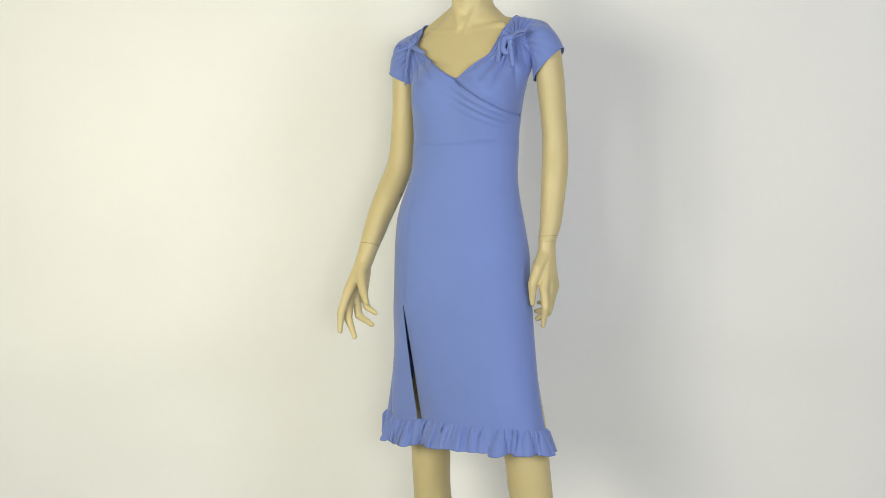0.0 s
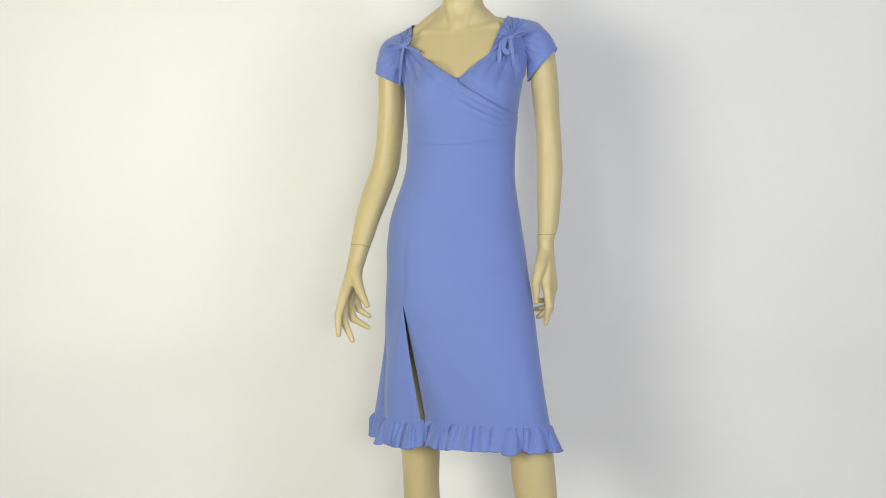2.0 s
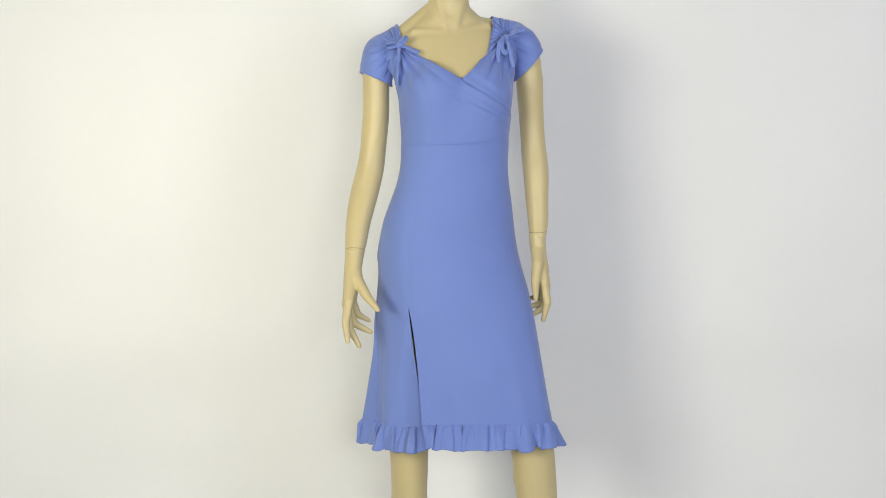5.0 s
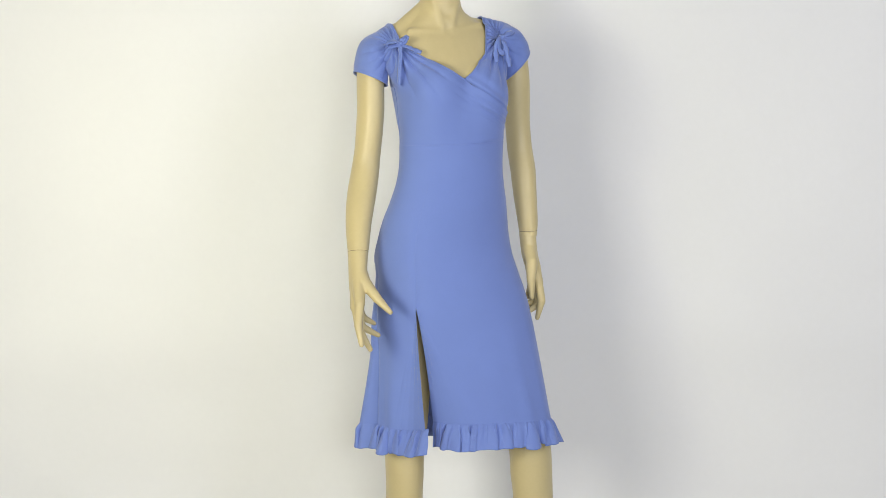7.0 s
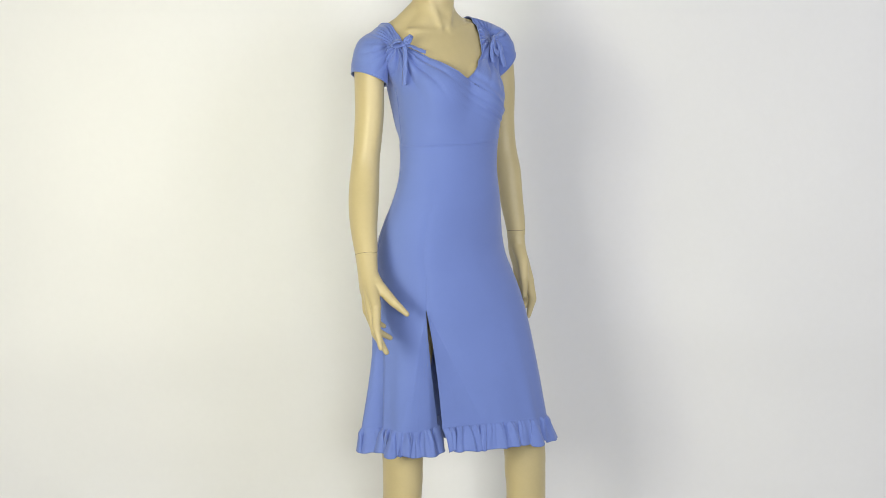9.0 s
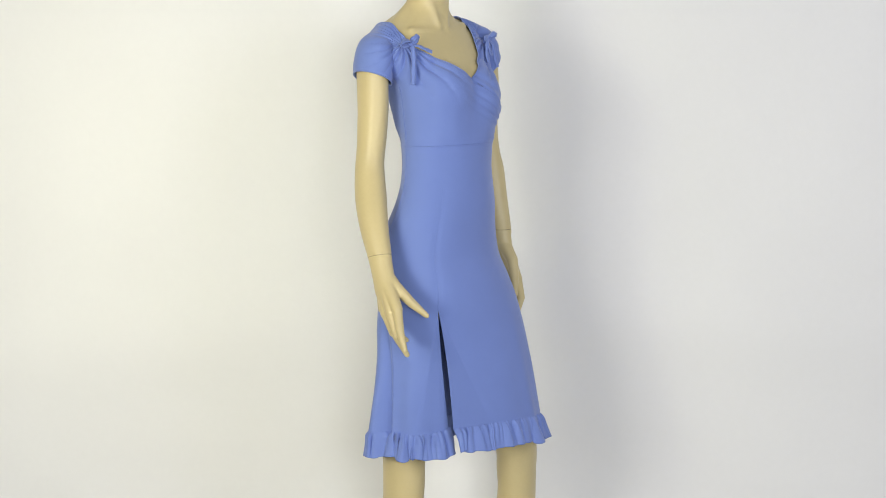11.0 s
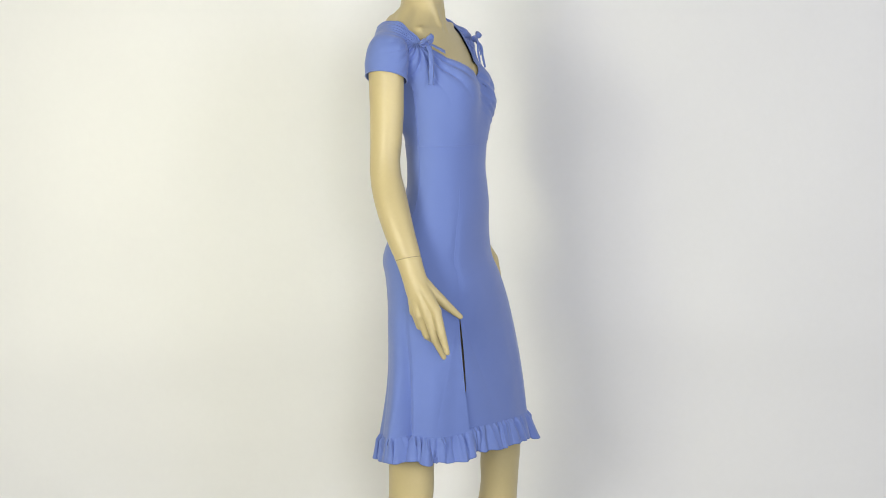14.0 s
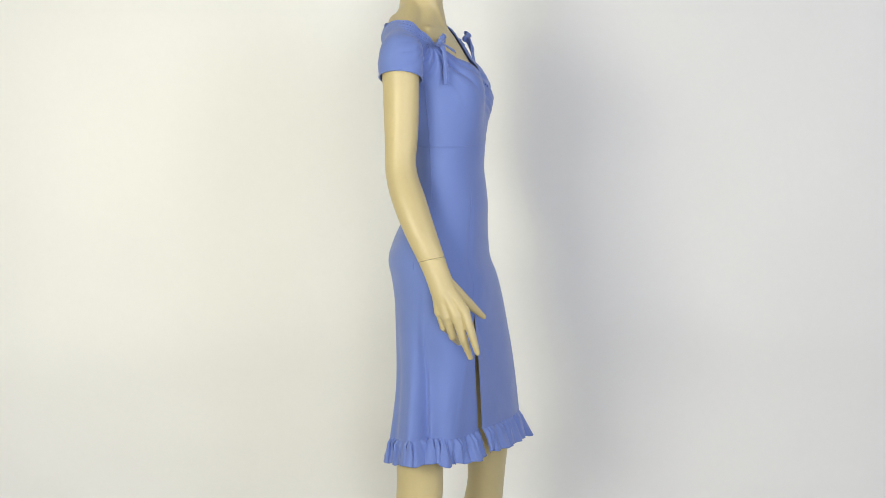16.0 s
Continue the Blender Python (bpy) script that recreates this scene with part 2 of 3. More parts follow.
    tube(bm, smooth_rows([(0.0300, 0.0500, 0.92, 0.060, 0.064, 0), (0.0580, 0.0300, 0.8, 0.062, 0.066, 0), (0.0909, 0.0101, 0.68, 0.057, 0.060, 0),
                          (0.1220, -0.0080, 0.57, 0.053, 0.053, 0), (0.1355, -0.0140, 0.5, 0.049, 0.0475, 0), (0.1400, -0.0110, 0.45, 0.0492, 0.045, 0),
                          (0.1460, -0.0070, 0.4, 0.047, 0.0435, 0), (0.1560, 0.0080, 0.3, 0.046, 0.048, 0), (0.1650, 0.0180, 0.18, 0.033, 0.038, 0),
                          (0.1710, 0.0210, 0.09, 0.027, 0.034, 0), (0.1710, 0.0180, 0.02, 0.030, 0.042, 0)], 50), 28)
    for x, y in ((-0.126, 0.065), (0.169, -0.035)):
        ball(bm, (x, y, 0.024), (0.038, 0.105, 0.024))
    return bm


def palm_clay(wrist, knuckles, tips, mids, thumb, sleeve):
    """Palm and fingers as rough volumes, from the places of the joints."""
    bm = bmesh.new()
    w = Vector(wrist)
    for k in knuckles:
        capsule(bm, w.lerp(Vector(k), 0.05), k, 0.0165, 0.0115)
        capsule(bm, w.lerp(Vector(k), 0.45), k, 0.0150, 0.0115)
    for k, m, t, r in zip(knuckles, mids, tips, (0.0092, 0.0094, 0.0090, 0.0080)):
        capsule(bm, k, m, r * 1.15, r)
        capsule(bm, m, t, r, r * 0.62)
    base, joint, tip = thumb
    capsule(bm, w.lerp(Vector(base), 0.2), base, 0.0165, 0.0135)
    capsule(bm, base, joint, 0.0135, 0.0105)
    capsule(bm, joint, tip, 0.0105, 0.0058)
    tube(bm, smooth_rows(sleeve, 14), 24)
    return bm


def mannequin():
    core = remeshed(core_clay(), 0.004, 7)
    right = remeshed(palm_clay((-0.2665, 0.026, 0.938),
                               [(-0.283, -0.036, 0.862), (-0.285, -0.018, 0.852), (-0.280, 0.003, 0.850), (-0.270, 0.020, 0.858)],
                               [(-0.289, -0.064, 0.778), (-0.262, -0.044, 0.764), (-0.233, -0.014, 0.789), (-0.234, 0.009, 0.812)],
                               [(-0.292, -0.052, 0.818), (-0.283, -0.033, 0.805), (-0.268, -0.008, 0.808), (-0.258, 0.014, 0.825)],
                               [(-0.262, -0.010, 0.905), (-0.244, -0.040, 0.872), (-0.2235, -0.0655, 0.845)],
                               [(-0.2600, 0.0415, 0.971, 0.0225, 0.0310, 0), (-0.2640, 0.031, 0.948, 0.0205, 0.029, 0), (-0.2690, 0.018, 0.920, 0.019, 0.029, 0), (-0.2750, 0.004, 0.890, 0.0155, 0.031, 0), (-0.2795, -0.006, 0.866, 0.009, 0.024, 0)]), 0.0022, 4)
    left = remeshed(palm_clay((0.1569, 0.0450, 0.965),
                              [(0.1640, 0.0080, 0.885), (0.1710, 0.0240, 0.878), (0.1740, 0.0420, 0.878), (0.1720, 0.0580, 0.885)],
                              [(0.1620, 0.0080, 0.803), (0.1440, 0.0240, 0.815), (0.1370, 0.0380, 0.830), (0.1380, 0.0520, 0.848)],
                              [(0.1700, 0.0020, 0.842), (0.1690, 0.0200, 0.832), (0.1660, 0.0380, 0.836), (0.1620, 0.0560, 0.848)],
                              [(0.1492, 0.0120, 0.930), (0.1410, -0.0020, 0.893), (0.1420, -0.0040, 0.852)],
                              [(0.1570, 0.0525, 0.998, 0.0195, 0.0240, 0), (0.1570, 0.0490, 0.975, 0.0182, 0.0235, 0), (0.1600, 0.0470, 0.945, 0.0175, 0.026, 0), (0.1660, 0.0390, 0.912, 0.0155, 0.028, 0), (0.1710, 0.038, 0.886, 0.009, 0.024, 0)]), 0.0022, 4)
    bm = bmesh.new()
    for me in (core, right, left):
        bm.from_mesh(me)
    # the body stays clear of the cloth that lies on it
    bm.normal_update()
    for v in bm.verts:
        x, z = v.co.x, v.co.z
        edge = min(1.336 + 0.943 * (x + 0.0296) if x > -0.0296 else 1.336 - 0.62 * (x + 0.0296), 1.36)
        if 0.86 < z < edge and (-0.165 < x < 0.108 if z > 1.08 else -0.205 < x < 0.120):
            v.co -= v.normal * 0.013 * min(1, (edge - z) / 0.025)
    me = finish(bm, "mannequin", PLASTIC)
    ob = tagged(new("mannequin", me), "cream plastic female mannequin standing on the grey studio floor", "mannequin")
    return ob, core


figure, CORE = mannequin()

# ---- the dress ----
dress = tagged(new("dress"), "periwinkle blue jersey wrap dress with ruffled hem on a mannequin", "dress")
WAIST = 1.196
SLIT = radians(231.5)          # place of the slit round the skirt
SLIT_TOP = 0.846
FRONT_FLAP, BACK_FLAP = radians(27), radians(25)
BOWS = (Vector((-0.1616, 0.045, 1.4165)), Vector((0.0785, 0.034, 1.4334)))


def hem(phi):
    d = (phi - radians(215) + math.pi) % (2 * math.pi) - math.pi
    return 0.579 - 0.010 * np.sin(phi) - 0.010 * np.exp(-(d / radians(20)) ** 2) * ((np.asarray(phi) < SLIT - 1e-6) | (np.asarray(phi) > SLIT + math.pi))


V_SLIT = float((WAIST - SLIT_TOP) / (WAIST - hem(SLIT)))


def skirt(phi, v, out=0.0):
    """A point of the skirt: phi round it, v from the waist (0) to the hem (1)."""
    phi, v = np.broadcast_arrays(np.asarray(phi, float), np.asarray(v, float))
    z = WAIST + (hem(phi) - WAIST) * v
    cx, cy, a, b, skew = figure_at(z)
    low = np.clip((v - 0.35) / 0.65, 0, 1) ** 1.5
    # soft hanging folds, strongest behind
    behind = 0.12 + 0.88 * np.clip(np.cos(phi - radians(155)), 0, 1) ** 0.8
    r = 1 + low * behind * (0.030 * np.sin(9 * phi + 1.3) + 0.010 * np.sin(17 * phi + 0.4 + 2 * v))
    # one deep fold that hangs behind the loose edge of the slit, and a soft one over the forward knee
    turn = phi % (2 * math.pi)
    for at_deg, wide, rise in ((193, 9, -0.045), (180, 3.6, -0.085), (171, 7, 0.030), (299, 6, 0.017), (289, 6, -0.009), (311, 7, -0.009)):
        r = r + low * rise * np.exp(-((turn - radians(at_deg)) / radians(wide)) ** 2)
    r = r + 0.003 * np.sin(5 * phi + 7 * v) * np.clip(v * 3, 0, 1)
    # the cloth dips along the seam above the slit
    off_seam = (turn - SLIT + math.pi) % (2 * math.pi) - math.pi
    r = r - 0.016 * np.exp(-(off_seam / radians(3.5)) ** 2) * np.clip(v / V_SLIT * 3 - 0.6, 0, 1) * np.clip((V_SLIT - v) * 14, 0, 1)
    at = phi + radians(11) * np.clip((v - V_SLIT) / (1 - V_SLIT), 0, 1)
    # the hip stands out beside the top of the slit
    out = out + 0.012 * np.exp(-(off_seam / radians(24)) ** 2) * np.clip((v - 0.15) / 0.3, 0, 1) * (1 - np.clip((v - 0.6) / 0.4, 0, 1))
    c, s = np.cos(at), np.sin(at)
    s2 = skew * c + np.sqrt(1 - skew ** 2) * s
    return np.stack((cx + (a * r + out) * c, cy + (b * r) * s2 + out * s, z), -1)



def slit_share(v):
    return np.clip((np.asarray(v, float) - V_SLIT) / (1 - V_SLIT), 0, 1)


def ruffle(phis, origin=None, sink=0.0):
    """A gathered strip sewn to the hem along the angles phis: sharp puckers under the seam that open into wide soft waves below."""
    n = len(phis)
    wob = np.array([noise.noise((p * 5.0, 3.1, 0.0)) for p in phis])
    wob2 = np.array([noise.noise((p * 11.0, 7.3, 4.0)) for p in phis])
    size = 0.5 + 1.3 * np.array([abs(noise.noise((p * 3.3, 9.7, 2.0))) for p in phis])
    deep = np.clip(0.75 + 1.1 * np.array([noise.noise((p * 8.0, 1.7, 6.0)) for p in phis]), 0.15, 1.6)
    wide = phis * 15 + 4.5 * wob
    mid = phis * 33 + 8.0 * wob + 3.0 * wob2
    fine = phis * 58 + 9 * wob2 + 5 * wob
    pucker = 2 * np.abs(np.sin(mid / 2)) ** 0.8 - 1.2
    small = 2 * np.abs(np.sin(fine / 2)) ** 0.8 - 1.2
    p = skirt(phis, np.ones(n))
    t = np.gradient(p[:, :2], axis=0)
    t /= np.linalg.norm(t, axis=1)[:, None]
    out = np.stack((t[:, 1], -t[:, 0]), -1)
    calm = np.exp(-((phis % (2 * math.pi) - radians(148)) / radians(36)) ** 2)
    rows = []
    for h in (-0.05, 0.0, 0.04, 0.09, 0.15, 0.22, 0.30, 0.40, 0.50, 0.60, 0.70, 0.80, 0.90, 0.97, 1.0):
        k = max(h, 0.0)
        start = min(1, k / 0.2)
        flare = -0.0012 + 0.0026 * start + 0.0175 * k * (1 - 0.8 * calm)
        fall = 1 - 0.75 * k
        ruf = start * (0.0074 * deep * fall * pucker + 0.0036 * fall ** 2 * deep * small) \
            + 0.0105 * k ** 1.1 * size * (1 - 0.35 * calm) * np.sin(wide) + 0.0052 * k * (0.65 + 0.8 * wob2) * np.sin(mid)
        q = p.copy()
        q[:, :2] += out * (flare + ruf - sink)[:, None]
        q[:, :2] += t * (-min(1, k * 2) * (0.009 * k * size * np.cos(wide) + 0.0046 * np.cos(mid)))[:, None]
        q[:, 2] -= (0.053 + 0.004 * wob2 + 0.003 * wob + 0.0030 * size * np.sin(wide)) * h
        q[:, 2] += 0.0012 * (1 - start) * deep * small
        rows.append(q)
    pts = np.array(rows)
    return pts - np.array(origin) if origin is not None else pts


def cord(points, r):
    """A thin round thread along points."""
    bm = bmesh.new()
    rows = []
    for i, p in enumerate(points):
        d = Vector(points[min(i + 1, len(points) - 1)] - points[max(i - 1, 0)]).normalized()
        u = d.orthogonal().normalized()
        w = d.cross(u)
        rows.append([bm.verts.new(Vector(p) + (u * math.cos(a) + w * math.sin(a)) * r) for a in (k * math.pi / 3 for k in range(6))])
    for a, b in zip(rows, rows[1:]):
        best = min(range(6), key=lambda o: (a[0].co - b[o].co).length)
        for k in range(6):
            bm.faces.new((a[k], a[(k + 1) % 6], b[(k + 1 + best) % 6], b[(k + best) % 6]))
    return bm


def build_skirt():
    # the skirt proper, open at the slit below the hinge lines of its two flaps
    vs = np.concatenate((np.linspace(0, V_SLIT, 40), np.linspace(V_SLIT, 1, 40)[1:]))
    top = skirt(SLIT, V_SLIT)
    rows = []
    for v in vs:
        k = slit_share(v)
        phis = np.linspace(SLIT + FRONT_FLAP * k, SLIT + 2 * math.pi - BACK_FLAP * k, 261)
        row = skirt(phis, v)
        if k > 0:
            # the cloth beside the loose edges runs straight from the top of the slit to the hem
            for edge, at in ((0, SLIT + FRONT_FLAP), (-1, SLIT - BACK_FLAP)):
                gap = top + (skirt(at, 1.0) - top) * k - row[edge]
                row = row + gap * np.exp(-((phis - phis[edge]) / radians(14)) ** 2)[:, None]
        rows.append(row)
    part("skirt", grid(rows), JERSEY, dress, "fitted blue jersey skirt flaring to the hem")
    lap = radians(3.0)
    phis = np.linspace(SLIT + FRONT_FLAP - lap, SLIT + 2 * math.pi - BACK_FLAP + lap, 900)
    under = np.clip((np.maximum(SLIT + FRONT_FLAP - phis, phis - SLIT - 2 * math.pi + BACK_FLAP)) / radians(0.6) + 0.5, 0, 1)
    strip_cloth = ruffle(phis, None, 0.0030 * under)
    main = part("ruffle", grid(strip_cloth), JERSEY, dress, "gathered blue hem ruffle", 0.001)
    part("hem_thread", cord(strip_cloth[-1], 0.0007), THREAD, main, "darker overlocked edge")
    # seam from the waist to the slit
    part("side_seam", cord(skirt(np.full(60, SLIT), np.linspace(0.25 * V_SLIT, V_SLIT, 60), -0.0001), 0.0006), JERSEY, dress)
    ring = skirt(np.linspace(0, 2 * math.pi, 161), np.zeros(161), 0.0011)
    ring[:, 2] += 0.001 + 0.030 * (ring[:, 0] + 0.155)
    part("waist_seam", cord(ring, 0.0006), JERSEY, dress)
    # the loose edges beside the slit, each in narrow strips that bend one after another
    flaps = []
    for name, sign, width, count in (("front_flap", 1, FRONT_FLAP, 6), ("back_flap", -1, BACK_FLAP, 5)):
        chain = []
        for k in range(count):
            near, far = width * (count - k) / count, width * (count - k - 1) / count
            hems = skirt(SLIT + sign * np.maximum(np.linspace(far, near, 7), 1e-5), np.ones(7)) - top
            # the free edge bows away from the slit half way down
            along = np.append(np.diff(hems, axis=0), [hems[-1] - hems[-2]], axis=0)
            along /= np.linalg.norm(along, axis=1)[:, None]
            loose = 1 - np.linspace(far, near, 7) / width
            bow_out = along * (0.0050 if sign > 0 else 0.0024) * loose[:, None]
            rows = [hems * g + bow_out * math.sin(math.pi * g ** 0.8) for g in np.linspace(0.0005, 1, 36)]
            if sign < 0:
                rows = [r[::-1] for r in rows]
            strip = part(name, grid(rows), JERSEY, dress, "loose cloth edge beside the slit")
            # each strip's ruffle reaches a little behind the next
            share = np.linspace(far, near + radians(2.4), 36)
            phis = SLIT + sign * np.maximum(share, 1e-5)
            sink = 0.0022 * np.clip((share - near) / radians(0.5) + 0.5, 0, 1)
            flip = slice(None, None, sign)
            cloth = ruffle(phis[flip], top, sink[flip])
            if sign < 0 and k == count - 1:
                # the last one ends in a lip that reaches under its neighbour
                lip = cloth[:, -1:] + (cloth[:, -1:] - cloth[:, -4:-3]) / np.linalg.norm(cloth[:, -1:] - cloth[:, -4:-3], axis=2)[..., None] * 0.009
                lip[..., 1] += 0.002
                cloth = np.concatenate((cloth, lip), axis=1)
            part("flap_ruffle", grid(cloth), JERSEY, strip)
            part("hem_thread", cord(cloth[-1], 0.0007), THREAD, strip, "darker overlocked edge")
            axis = Vector(skirt(SLIT + sign * near, 1.0) - top).normalized()
            chain.append((strip, axis))
        flaps.append((Vector(top), -sign, chain))
    return flaps


FLAPS = build_skirt()


def half(point, normal):
    """A half space, as a cutting plane and a test."""
    p, n = Vector(point), Vector(normal).normalized()
    return p, n


def line_xz(a, b, up=True):
    """The plane seen edge on from the front through a and b (x, z); its normal points up."""
    d = Vector((b[0] - a[0], 0, b[1] - a[1]))
    n = Vector((-d.z, 0, d.x))
    if (n.z < 0) == up:
        n = -n
    return half((a[0], 0, a[1]), n)


WRAP_A, WRAP_B = Vector((-0.152, 0, 1.412)), Vector((0.090, 0, 1.262))


def smooth_line(points, count):
    """Points of a line, evened out and resampled."""
    p = np.array(points, float)
    for _ in range(4):
        p[1:-1] = (p[:-2] + p[1:-1] * 2 + p[2:]) / 4
    d = np.concatenate(([0], np.cumsum(np.linalg.norm(np.diff(p, axis=0), axis=1))))
    return np.stack([np.interp(np.linspace(0, d[-1], count), d, p[:, k]) for k in range(3)], -1)


def free_edges(bm, low):
    """The open edges of a sheet above a height, each as a chain of points."""
    left = {e for e in bm.edges if e.is_boundary and min(v.co.z for v in e.verts) > low}
    chains = []
    while left:
        e = left.pop()
        chain = list(e.verts)
        for end in (1, 0):
            while True:
                tip = chain[-1] if end else chain[0]
                nxt = next((x for x in tip.link_edges if x in left), None)
                if nxt is None:
                    break
                left.discard(nxt)
                chain.insert(len(chain) if end else 0, nxt.other_vert(tip))
        chains.append([v.co.copy() for v in chain])
    return chains


def build_bodice():
    bm = bmesh.new()
    bm.from_mesh(CORE)
    cuts = {
        "waist": half((0, 0, WAIST - 0.001), (0, 0, 1)),
        "r_hem": line_xz((-0.228, 1.3566), (-0.1727, 1.326)),
        "r_arm": half((-0.166, 0, 0), (-1, 0, 0)),
        "l_hem": line_xz((0.1704, 1.412), (0.1115, 1.331)),
        "l_arm": half((0.1095, 0, 0), (1, 0, 0)),
        "n_a": half((-0.151, 0, 0), (1, 0, 0)),
        "n_b": line_xz(WRAP_A.xz, WRAP_B.xz),
        "n_c": line_xz((-0.0296, 1.336), (0.034, 1.396)),
        "n_d": half((0.034, 0, 1.396), (-0.089, 0, 0.029)),
        "n_e": half((0, 0.15, 1.438), (0, -1.2, 1)),
        "front": half((0, 0.052, 0), (0, -1, 0)),
        "wrap_low": line_xz((WRAP_A.x, WRAP_A.z - 0.03), (WRAP_B.x, WRAP_B.z - 0.03)),
    }
    gone = [f for f in bm.faces if f.calc_center_median().z < WAIST - 0.02 or f.calc_center_median().z > 1.53]
    bmesh.ops.delete(bm, geom=gone, context="FACES")
    cuts["wrap"] = cuts["n_b"]
    for key, (p, n) in cuts.items():
        if key == "wrap":
            continue
        bmesh.ops.bisect_plane(bm, geom=bm.verts[:] + bm.edges[:] + bm.faces[:], dist=0.00005, plane_co=p, plane_no=n)

    def inside(c, *names):
        return all((c - cuts[k][0]).dot(cuts[k][1]) > 0 for k in names)

    gone = []
    for f in bm.faces:
        c = f.calc_center_median()
        if not inside(c, "waist") or inside(c, "n_a", "n_b", "n_c", "n_d", "n_e"):
            gone.append(f)
        elif inside(c, "r_arm") and not inside(c, "r_hem"):
            gone.append(f)
        elif inside(c, "l_arm") and not inside(c, "l_hem"):
            gone.append(f)
    bmesh.ops.delete(bm, geom=gone, context="FACES")
    # stretched cloth bridges the hollows
    inner = [v for v in bm.verts if not v.is_boundary and v.co.z < 1.375 and -0.155 < v.co.x < 0.10]
    for _ in range(80):
        bmesh.ops.smooth_vert(bm, verts=inner, factor=0.5, use_axis_x=True, use_axis_y=True, use_axis_z=True)
    yoke = [v for v in bm.verts if not v.is_boundary and v.co.z > 1.375 and v.co.y > 0.085]
    for _ in range(40):
        bmesh.ops.smooth_vert(bm, verts=yoke, factor=0.5, use_axis_x=True, use_axis_y=True, use_axis_z=True)
    # and hangs straight from the bust to the waist
    def level(z):
        found = {}
        for v in bm.verts:
            if abs(v.co.z - z) < 0.006 and v.co.y < 0.05:
                found.setdefault(round(v.co.x / 0.01), []).append(v.co.y)
        xs = sorted(found)
        return [x * 0.01 for x in xs], [min(found[x]) for x in xs]
    bust, waist = level(1.300), level(WAIST + 0.006)
    for v in inner:
        if WAIST + 0.006 < v.co.z < 1.300 and v.co.y < 0.05 and -0.135 < v.co.x < 0.078:
            k = (v.co.z - WAIST - 0.006) / (1.300 - WAIST - 0.006)
            y = (1 - k) * np.interp(v.co.x, *waist) + k * np.interp(v.co.x, *bust)
            side = min(1, (v.co.x + 0.135) / 0.04, (0.078 - v.co.x) / 0.03)
            v.co.y += min(0, y - v.co.y) * 0.9 * side
    for _ in range(12):
        bmesh.ops.smooth_vert(bm, verts=inner, factor=0.5, use_axis_x=True, use_axis_y=True, use_axis_z=True)
    fine = {e for knot in BOWS for e in bm.edges if (e.verts[0].co - knot).length < 0.105 and e.verts[0].co.y < 0.13}
    bmesh.ops.subdivide_edges(bm, edges=list(fine), cuts=1, use_grid_fill=True)
    bm.normal_update()
    # cloth stands off the body and is drawn in folds towards the bows; the folds die out before the hems
    hems = np.array([v.co for v in bm.verts if v.is_boundary and v.co.z > WAIST + 0.01])
    shift = {}
    for v in bm.verts:
        c = v.co
        off = 0.0058
        front = min(1, max(0, -1.4 * v.normal.y + 0.15))
        for side, knot in zip((-1, 1), BOWS):
            dx, dz = c.x - knot.x, c.z - knot.z
            r = math.hypot(dx, dz)
            if r < 0.17 and c.y < 0.13:
                calm = min(1, max(0, (float(np.sqrt(((hems - np.array(c)) ** 2).sum(1).min())) - 0.001) / 0.008))
                ang = math.atan2(dz, dx * side)
                wave = ang * (9.5 if dz > 0.0 else 10.5) + 0.9 * noise.noise((ang * 2, side, 0))
                crease = 2 * abs(math.sin(wave)) ** 0.7 - 1.1
                reach = 0.036 if dz > 0.0 else 0.070
                drawn = 0.0056 * (1 - 0.65 * min(1, max(0, (dx * side - 0.006) / 0.02))) if dz > 0.0 else 0.0018 + 0.0062 * min(1, max(0, (0.03 - dx * side) / 0.03))
                off += calm * front * drawn * crease * math.exp(-((max(r, 0.022) - 0.022) / reach) ** 2) * min(1, r / 0.016) * min(1, abs(dz) / 0.006 + 0.3)
                off -= 0.002 * math.exp(-(r / 0.02) ** 2)
        for key_arm, key_hem in (("r_arm", "r_hem"), ("l_arm", "l_hem")):
            if inside(c, key_arm):
                p, n = cuts[key_hem]
                d = (c - p).dot(n)
                off += 0.0012 * math.exp(-(d / 0.03) ** 2)
        shift[v] = v.co + v.normal * max(off, 0.0034)
    for v, co in shift.items():
        v.co = co
    for _ in range(1):
        bmesh.ops.smooth_vert(bm, verts=[v for v in bm.verts if not v.is_boundary], factor=0.25, use_axis_x=True, use_axis_y=True, use_axis_z=True)
    names = {}
    bm.faces.index_update()
    for f in bm.faces:
        c = f.calc_center_median()
        if inside(c, "r_arm") or c.x < -0.17:
            key = "sleeve_r"
        elif inside(c, "l_arm"):
            key = "sleeve_l"
        elif not inside(c, "front"):
            key = "back"
        elif not inside(c, "wrap"):
            key = "wrap"
        else:
            key = "under"
        names[f.index] = key
    bm.faces.index_update()
    labels = {"sleeve_r": ("sleeve", "short blue cap sleeve"), "sleeve_l": ("sleeve", "short blue cap sleeve"), "back": ("bodice_back", ""),
              "wrap": ("wrap_panel", "crossed front panel with drawn folds"), "under": ("under_panel", "")}
    loops = free_edges(bm, WAIST + 0.012)
    wrap_dir = (WRAP_B - WRAP_A).normalized()
    wrap_up = Vector((-wrap_dir.z, 0, wrap_dir.x))
